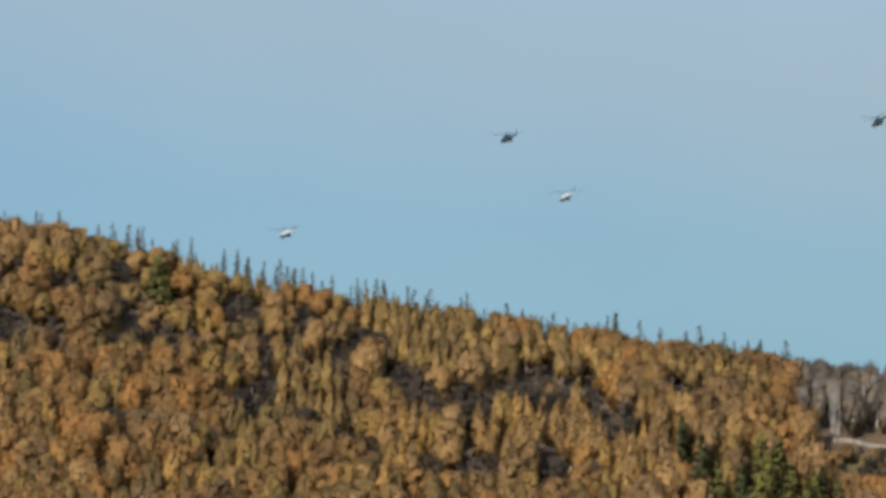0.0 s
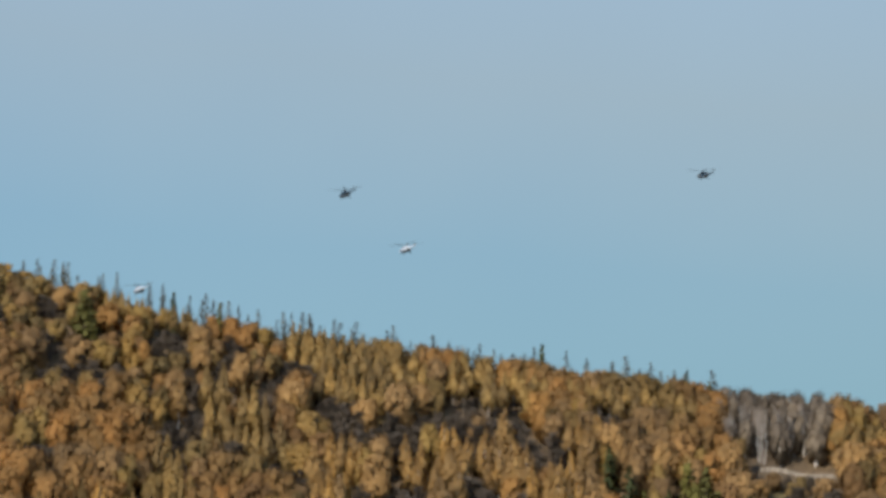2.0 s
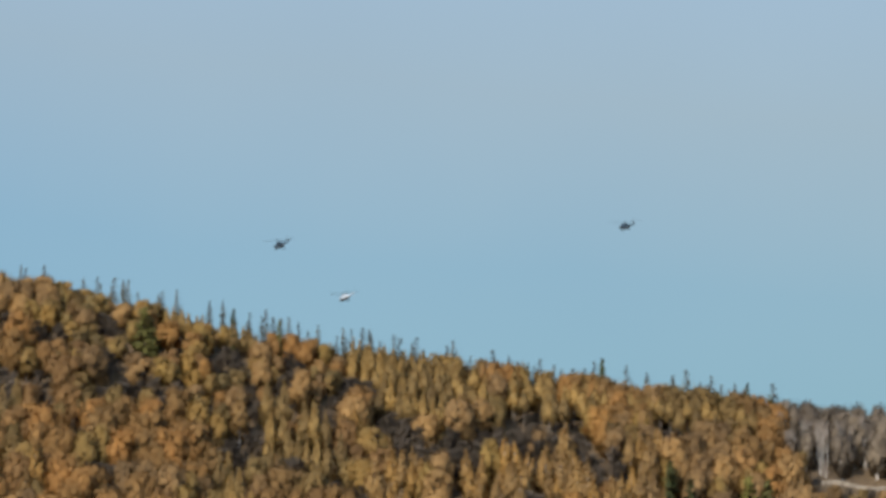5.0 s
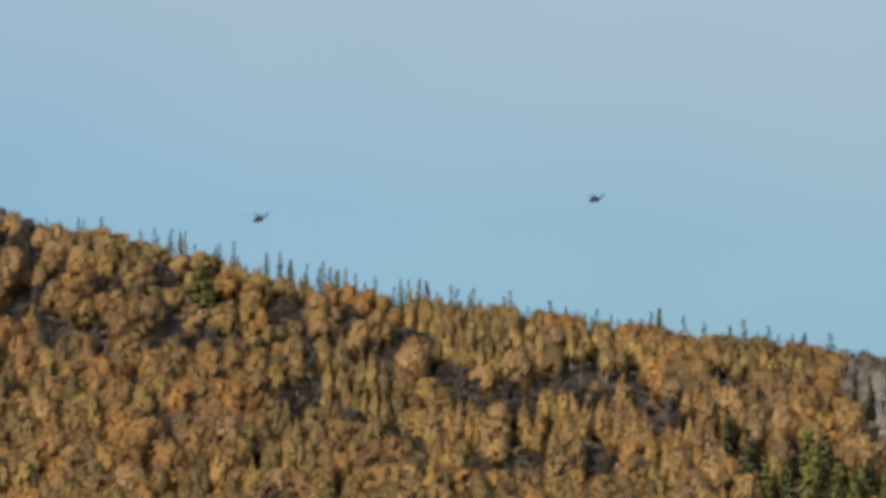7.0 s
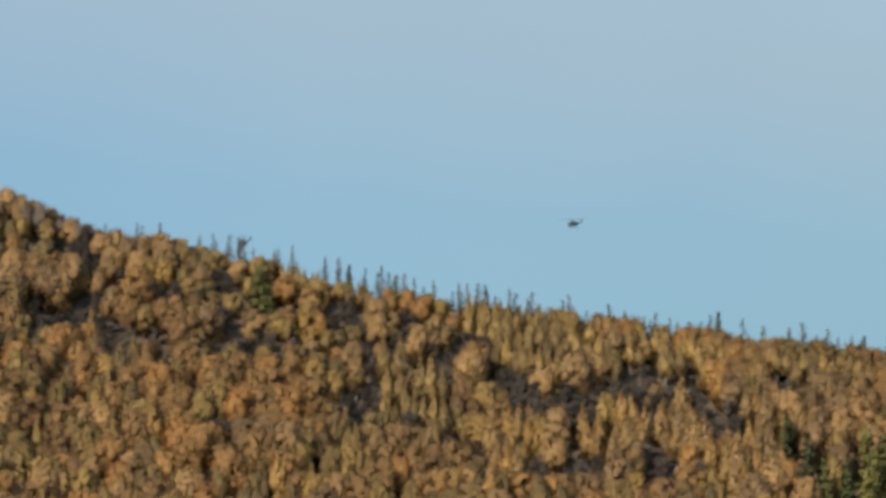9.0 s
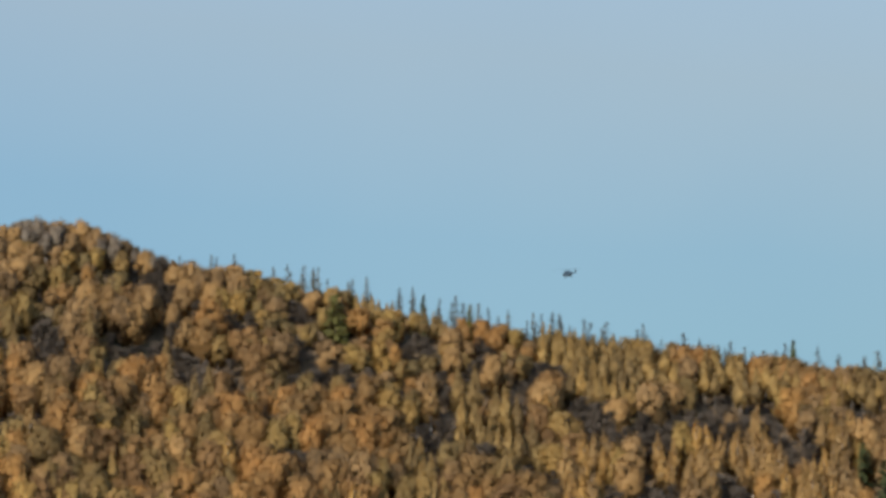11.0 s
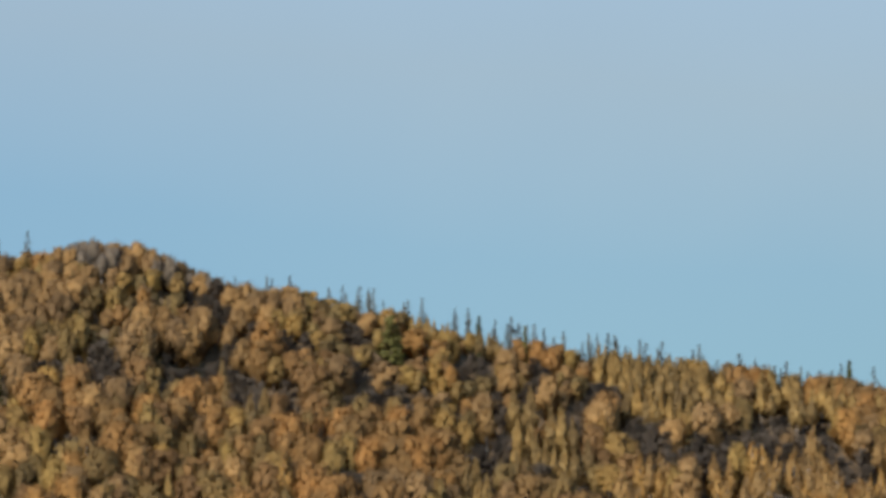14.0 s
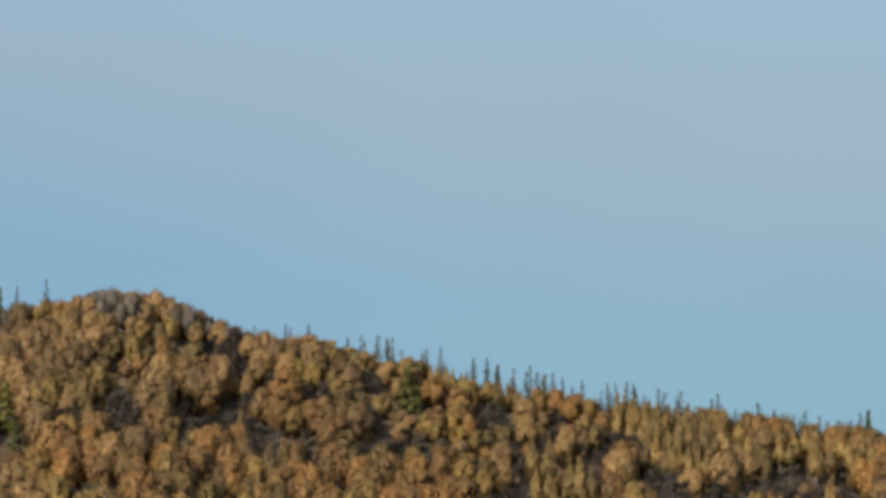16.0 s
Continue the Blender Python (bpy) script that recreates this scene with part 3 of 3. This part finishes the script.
def fill_far_wood(rest):
    """The woods round about, out of sight or too many to count, as one mesh of simpler trees."""
    rng = random.Random(8)
    shapes = []
    for i in range(4):
        sh = Shape()
        r = np.random.default_rng(300 + i)
        limb(sh, (0, 0, -0.6), (0, 0, 9), 0.25, 0.05, 5)
        pts, way = on_lobes(r, [(0, 0, 7.5, 3.0, 4.2), (1.2, 0.5, 6, 2.4, 2.6), (-1.1, -0.6, 8, 2.2, 2.6)], 130)
        leaves(sh, pts, 0.75, r, 0.0, 1.3, way)
        shapes.append((np.vstack(sh.v), sh.f))
    places = [(x, y, h / 12) for _, x, y, h, _, _ in rest]
    y = 730.0
    while y < 1016:
        x = -420.0
        while x < 420:
            px, py = x + rng.uniform(-3, 3), y + rng.uniform(-3, 3)
            x += 8
            if ground_z(px, py) > 14 and not (-178 < px < 136 and py < 974 and near_view(px, py)):
                places.append((px, py, rng.uniform(0.7, 1.0) * (0.75 if py > 940 else 1)))
        y += 8
    vs, fs, n = [], [], 0
    for i, (x, y, s) in enumerate(places):
        v, f = shapes[i % 4]
        t = i * 1.7
        c, d = math.cos(t) * s, math.sin(t) * s
        vs.append(v @ np.array(((c, d, 0), (-d, c, 0), (0, 0, s))) + (x, y, ground_z(x, y)))
        fs += [tuple(k + n for k in q) for q in f]
        n += len(v)
    me = bpy.data.meshes.new("far_woods")
    me.from_pydata(np.vstack(vs).tolist(), [], fs)
    me.materials.append(LEAF["oak"])
    tagged(new("far_woods", me), "brown autumn woods spreading along the hill", "woods", kind="stuff")


fill_far_wood(far_trees)


def crest(kind_name, rows, wide=1.0):
    """Trees whose tops stand above the ridge: bearing, height angle of the top, metres behind the crest."""
    for i, (az, el, behind) in enumerate(rows):
        y = RIDGE_Y + behind
        x = y * math.tan(radians(az))
        h = math.hypot(x, y) * math.tan(radians(el)) + EYE - ground_z(x, y)
        plant(kind_name, x, y, h, i, 67.0 * i, wide)


crest("ridge_conifer", [(-9.34, 6.88, 3), (-8.94, 6.99, 2), (-8.57, 6.77, 4), (-6.11, 6.37, 6), (-5.61, 6.35, 3), (-5.37, 6.37, 5),
                        (-4.64, 6.26, 4), (-4.29, 6.22, 6), (-4.22, 6.22, 2), (-3.75, 6.06, 5), (-3.56, 6.09, 3), (-3.11, 5.95, 2),
                        (-2.93, 5.95, 5), (-2.56, 5.79, 4), (-2.34, 5.83, 3), (-2.13, 5.71, 6), (-1.9, 5.67, 4)])
crest("ridge_conifer", [(-1.29, 5.59, 5), (-1.17, 5.58, 2), (-0.9, 5.51, 4), (-0.59, 5.51, 6), (-0.29, 5.47, 3), (0.21, 5.43, 2),
                        (0.46, 5.22, 5), (0.98, 5.23, 4), (1.24, 5.14, 3), (1.4, 5.19, 6), (1.59, 5.11, 4), (2.58, 5.11, 3),
                        (3.22, 4.92, 4), (3.48, 4.78, 5), (3.87, 4.84, 3), (3.6, 4.75, 6)])


rng_crest = random.Random(21)
crest("ridge_conifer", [(-9.4 + 0.17 * i + rng_crest.uniform(-0.06, 0.06),
                         math.degrees(math.atan2(ridge_height(RIDGE_Y * math.tan(radians(-9.4 + 0.17 * i))) + 9.6 + rng_crest.uniform(0.3, 2.6) ** 1.2, RIDGE_Y + 8)),
                         rng_crest.uniform(1, 8)) for i in range(84) if rng_crest.random() < (0.85 if 26 < i < 66 else 0.4 if i > 20 else 0)], 1.15)
crest("bare_tree", [(-6.42, 6.38, -2), (-6.32, 6.32, -3), (-6.2, 6.27, -3)], 1.4)
crest("spruce_tree", [(2.25, 5.2, 2), (4.22, 4.86, 2), (4.53, 4.7, 3), (-9.57, 6.88, 0), (-2.78, 5.84, -2), (-2.16, 5.7, -1)], 0.75)
crest("pine_tree", [(-3.99, 5.85, -11)], 1.35)
for i, (x, y, h) in enumerate(SPRUCES):
    plant("spruce_tree", x, y, h, i, 50.0 * i, 1.25)
for i, (x, y, h) in enumerate(PINES):
    plant("pine_tree", x, y, h, i, 80.0 * i)
# a few old birches at the edge of the clearing
for i, (x, y, h) in enumerate([(78.6, 938.2, 11.0), (85.6, 939.2, 11.6), (86.6, 938.6, 12.6), (90.6, 939.0, 13.0), (92.2, 939.6, 11.4)]):
    plant("bare_birch", x, y, h, i, 70.0 * i)

# ---- helicopters ----
def paint_material(name, colour, rough=0.45):
    m, nt, p = node_material(name, rough)
    tex, coord = nt.nodes.new("ShaderNodeTexNoise"), nt.nodes.new("ShaderNodeTexCoord")
    tex.inputs["Scale"].default_value, tex.inputs["Detail"].default_value = 0.8, 5
    nt.links.new(coord.outputs["Object"], tex.inputs["Vector"])
    r = ramp_node(nt, [(0.3, tuple(c * 0.75 for c in colour)), (0.7, tuple(c * 1.15 for c in colour))])
    nt.links.new(tex.outputs["Fac"], r.inputs[0])
    nt.links.new(r.outputs[0], p.inputs["Base Color"])
    return m


PAINT = {
    "white": paint_material("white_paint", (0.62, 0.7, 0.79)),
    "belly": paint_material("grey_blue_belly_and_shade", (0.05, 0.06, 0.07)),
    "slate": paint_material("dark_blue_grey_paint", (0.02, 0.042, 0.066)),
    "blade": paint_material("grey_blade_paint", (0.05, 0.052, 0.058), 0.7),
    "glass": paint_material("cockpit_glazing", (0.02, 0.03, 0.035), 0.08),
    "pane": paint_material("glint_glass", (0.02, 0.03, 0.035), 0.16),
    "rubber": paint_material("tyre_rubber", (0.025, 0.025, 0.025), 0.9),
    "soot": paint_material("sooty_metal", (0.05, 0.048, 0.045), 0.7),
}


def part(name, bm, material, parent, label=""):
    me = bpy.data.meshes.new(name)
    bm.to_mesh(me)
    bm.free()
    me.materials.append(material)
    ob = new(name, me)
    ob.parent = parent
    return tagged(ob, label)


def loft(sections, sides=16, x0=0.0, squash=2.6, lo=-1.0, hi=1.0):
    """A rounded body along y through sections (y, middle z, half width, half height), closed at both ends."""
    bm = bmesh.new()
    rings = []
    for y, zc, rx, rz in sections:
        ring = []
        for i in range(sides):
            t = 2 * math.pi * (i + 0.5) / sides
            c, s = math.cos(t), math.sin(t)
            ex = 2 / squash
            ring.append(bm.verts.new((x0 + rx * math.copysign(abs(c) ** ex, c), y, zc + rz * min(hi, max(lo, math.copysign(abs(s) ** ex, s))))))
        rings.append(ring)
    for a, b in zip(rings, rings[1:]):
        for i in range(sides):
            bm.faces.new((a[i], a[(i + 1) % sides], b[(i + 1) % sides], b[i]))
    bm.faces.new(rings[0])
    bm.faces.new(rings[-1][::-1])
    bmesh.ops.recalc_face_normals(bm, faces=bm.faces[:])
    for f in bm.faces:
        f.smooth = len(f.verts) == 4
    return bm


def slab(corners, thick, axis):
    """A flat plate from the outline in the plane square to the axis, with bevelled edges."""
    bm = bmesh.new()
    off = Vector((0, 0, 0)); off[axis] = thick / 2
    a = [bm.verts.new(Vector(c) - off) for c in corners]
    b = [bm.verts.new(Vector(c) + off) for c in corners]
    n = len(a)
    bm.faces.new(a); bm.faces.new(b[::-1])
    for i in range(n):
        bm.faces.new((a[i], b[i], b[(i + 1) % n], a[(i + 1) % n]))
    bmesh.ops.recalc_face_normals(bm, faces=bm.faces[:])
    bmesh.ops.bevel(bm, geom=bm.edges[:], offset=thick * 0.2, segments=1, affect="EDGES")
    return bm


def disc(radius, width, axis, at=(0, 0, 0), sides=14):
    bm = bmesh.new()
    bmesh.ops.create_cone(bm, cap_ends=True, segments=sides, radius1=radius, radius2=radius * 0.92, depth=width)
    turn = {0: Matrix.Rotation(math.pi / 2, 4, "Y"), 1: Matrix.Rotation(math.pi / 2, 4, "X"), 2: Matrix()}[axis]
    bmesh.ops.transform(bm, matrix=Matrix.Translation(at) @ turn, verts=bm.verts[:])
    return bm


GLINT_FACE = (-0.6048, -0.7520, 0.2621)       # the way the added pane faces, to throw the sun at the camera


def helicopter(label, top, belly, glint=False):
    """A twin-engined transport helicopter, nose along +y, about 18 m long with a 21 m rotor."""
    craft = new("helicopter")
    part("fuselage", loft([(6.2, -0.15, 0.35, 0.4), (5.9, -0.1, 0.8, 0.8), (5.0, 0.05, 1.15, 1.15), (3.6, 0.1, 1.25, 1.25), (0.0, 0.1, 1.27, 1.27),
                           (-3.2, 0.15, 1.25, 1.22), (-4.8, 0.5, 0.95, 0.9), (-6.0, 0.85, 0.55, 0.55)]), top, craft)
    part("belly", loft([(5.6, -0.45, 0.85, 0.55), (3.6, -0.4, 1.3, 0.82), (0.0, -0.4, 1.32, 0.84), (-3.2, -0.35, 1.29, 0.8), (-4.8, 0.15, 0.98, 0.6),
                        (-5.8, 0.6, 0.52, 0.36)], hi=0.75), belly, craft, "dark grey blue belly")
    # rear doors take the dark belly colour in place of the shade on them
    part("cargo_door", loft([(-2.5, -0.2, 1.3, 1.0), (-3.5, 0.0, 1.24, 1.02), (-4.8, 0.42, 0.98, 0.82), (-5.7, 0.75, 0.58, 0.5)], hi=0.6), belly, craft, "rear cargo doors coloured dark for their shade")
    part("tail_boom", loft([(-5.6, 0.8, 0.6, 0.6), (-8.0, 1.05, 0.45, 0.45), (-11.0, 1.3, 0.3, 0.32)], 12, squash=2.0), top, craft)
    part("tail_fin", slab([(0, -10.4, 1.3), (0, -11.3, 1.1), (0, -12.6, 2.8), (0, -11.9, 2.9)], 0.28, 0), top, craft)
    part("stabilizer", slab([(-1.9, -9.6, 1.25), (1.9, -9.6, 1.25), (1.8, -10.4, 1.25), (-1.8, -10.4, 1.25)], 0.16, 2), top, craft)
    part("engine_cowling", loft([(3.4, 1.7, 0.5, 0.4), (2.6, 1.8, 0.95, 0.55), (0.0, 1.85, 0.95, 0.62), (-2.6, 1.75, 0.75, 0.5), (-4.0, 1.5, 0.4, 0.3)]), top, craft)
    for side in (-1, 1):
        part("exhaust", disc(0.28, 0.6, 0, (side * 1.05, 0.4, 1.85)), PAINT["soot"], craft, "sooty exhaust")
        part("fuel_tank", loft([(2.6, -0.75, 0.2, 0.25), (2.0, -0.75, 0.38, 0.48), (-1.6, -0.75, 0.38, 0.48), (-2.2, -0.75, 0.2, 0.25)], 10, side * 1.45, 2.2), belly, craft)
        part("strut", slab([(side * 0.9, -1.5, -1.0), (side * 0.9, -1.2, -1.0), (side * 2.2, -1.3, -1.75), (side * 2.2, -1.45, -1.75)], 0.14, 1), PAINT["blade"], craft)
        part("wheel", disc(0.43, 0.3, 0, (side * 2.2, -1.38, -1.8)), PAINT["rubber"], craft, "black wheel")
        part("cockpit_window", loft([(5.75, 0.25, 0.25, 0.3), (5.2, 0.45, 0.5, 0.5), (4.3, 0.6, 0.62, 0.5)], 8, side * 0.62, 2.2), PAINT["glass"], craft, "dark cockpit glazing")
        part("sliding_door", slab([(side * 1.285, 2.9, -0.7), (side * 1.285, 1.9, -0.7), (side * 1.285, 1.9, 0.85), (side * 1.285, 2.9, 0.85)], 0.06, 0), belly, craft)
    # an added flat pane, tilted so that it mirrors the sun to the camera
    if glint:
        part("glint_pane", slab([(-0.7, -0.65, 0), (0.7, -0.65, 0), (0.6, 0.65, 0), (-0.6, 0.65, 0)], 0.1, 2), PAINT["pane"], craft, "glossy pane added to flash in the sun").matrix_basis = \
            Matrix.Translation((-1.4, 2.9, 0.4)) @ Vector(GLINT_FACE).to_track_quat("Z", "Y").to_matrix().to_4x4()
    part("nose_wheel", disc(0.3, 0.4, 0, (0, 4.3, -1.75)), PAINT["rubber"], craft, "black twin nose wheel")
    part("nose_strut", slab([(0, 4.2, -1.0), (0, 4.4, -1.0), (0, 4.38, -1.75), (0, 4.25, -1.75)], 0.16, 0), PAINT["blade"], craft)
    part("mast", disc(0.24, 1.0, 2, (0, 0, 2.6)), PAINT["blade"], craft)
    rotor = part("main_rotor", disc(0.55, 0.35, 2), PAINT["blade"], craft, "five-bladed rotor hub")
    rotor.matrix_basis = pose(0, 0, 3.15)
    for i in range(5):
        blade = part("blade", slab([(-0.26, 0.5, 0), (0.26, 0.5, 0), (0.26, 10.6, 0.55), (-0.26, 10.6, 0.55)], 0.09, 2), PAINT["blade"], rotor)
        blade.matrix_basis = pose(0, 0, 0, 0, 0, 72 * i)
    tail = part("tail_rotor", disc(0.2, 0.3, 0), PAINT["blade"], craft, "three-bladed tail rotor")
    tail.matrix_basis = pose(-0.35, -12.2, 2.8)
    for i in range(3):
        blade = part("blade", slab([(0, -0.13, 0.15), (0, 0.13, 0.15), (0, 0.13, 1.95), (0, -0.13, 1.95)], 0.05, 0), PAINT["blade"], tail)
        blade.matrix_basis = pose(0, 0, 0, 120 * i)
    tagged(craft, label, "helicopter", "helicopters flying in formation")
    return craft, rotor, tail


# each one's bearing and height angle in degrees from the camera, as it flies away beyond the ridge
FLIGHTS = [
    (helicopter("dark blue grey transport helicopter flying beyond the ridge", PAINT["slate"], PAINT["belly"]), 10,
     [(0, 0.72, 7.53), (2, -0.465, 7.2), (3.7, -1.45, 6.925), (6, -2.7, 6.54), (8, -3.74, 6.25), (10.5, -4.98, 5.93), (16, -7.6, 5.25)]),
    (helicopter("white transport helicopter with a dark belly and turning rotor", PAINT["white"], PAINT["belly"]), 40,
     [(0, 1.53, 6.75), (2, 0.373, 6.46), (3.7, -0.58, 6.215), (5.8, -1.68, 5.88), (6.6, -2.08, 5.75), (7.0, -2.28, 5.5), (16, -6.4, 3.9)]),
    (helicopter("dark blue grey transport helicopter trailing the others", PAINT["slate"], PAINT["belly"], True), 25,
     # the fourth value, nose pitch, swings the added pane through the sun's reflection
     [(0, 5.78, 7.82, -8), (0.5, 5.455, 7.757, -6), (0.85, 5.16, 7.65, -2.7), (1.05, 4.99, 7.6, -1.8), (1.5, 4.78, 7.59, 3.5), (2, 4.436, 7.5, 4), (3.7, 3.345, 7.21, 4), (5.8, 2.07, 6.85, 4), (7, 1.365, 6.675, 4), (8.5, 0.55, 6.46, 4), (10.2, -0.385, 6.23, 4),
      (12.5, -1.58, 5.92, 4), (13.5, -2.08, 5.79, 4), (14.0, -2.32, 5.63, 4), (16, -3.2, 5.0, 4)]),
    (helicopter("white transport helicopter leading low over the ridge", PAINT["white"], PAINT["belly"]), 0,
     [(0, -2.28, 6.17), (1, -2.79, 6.04), (1.55, -3.04, 5.99), (2.1, -3.3, 5.82), (16, -9.3, 3.5)]),
]
AWAY, AWAY_SPEED = 2400.0, 57.0


def motions():
    for (craft, rotor, tail), phase, flight in FLIGHTS:
        rows = []
        for t, az, el, *nose in flight:
            d, a, e = AWAY + AWAY_SPEED * t, radians(az), radians(el - 0.025)
            rows.append((t, pose(d * math.sin(a) * math.cos(e), d * math.cos(a) * math.cos(e), EYE + d * math.sin(e), nose[0] if nose else -2, -6, 29 - az)))
        walk(craft, rows)
        walk(rotor, [(i / 15, pose(0, 0, 3.15, 0, 0, phase - 77.0 * i)) for i in range(241)])
        walk(tail, [(i / 15, pose(-0.35, -12.2, 2.8, phase + 83.0 * i)) for i in range(241)])


motions()
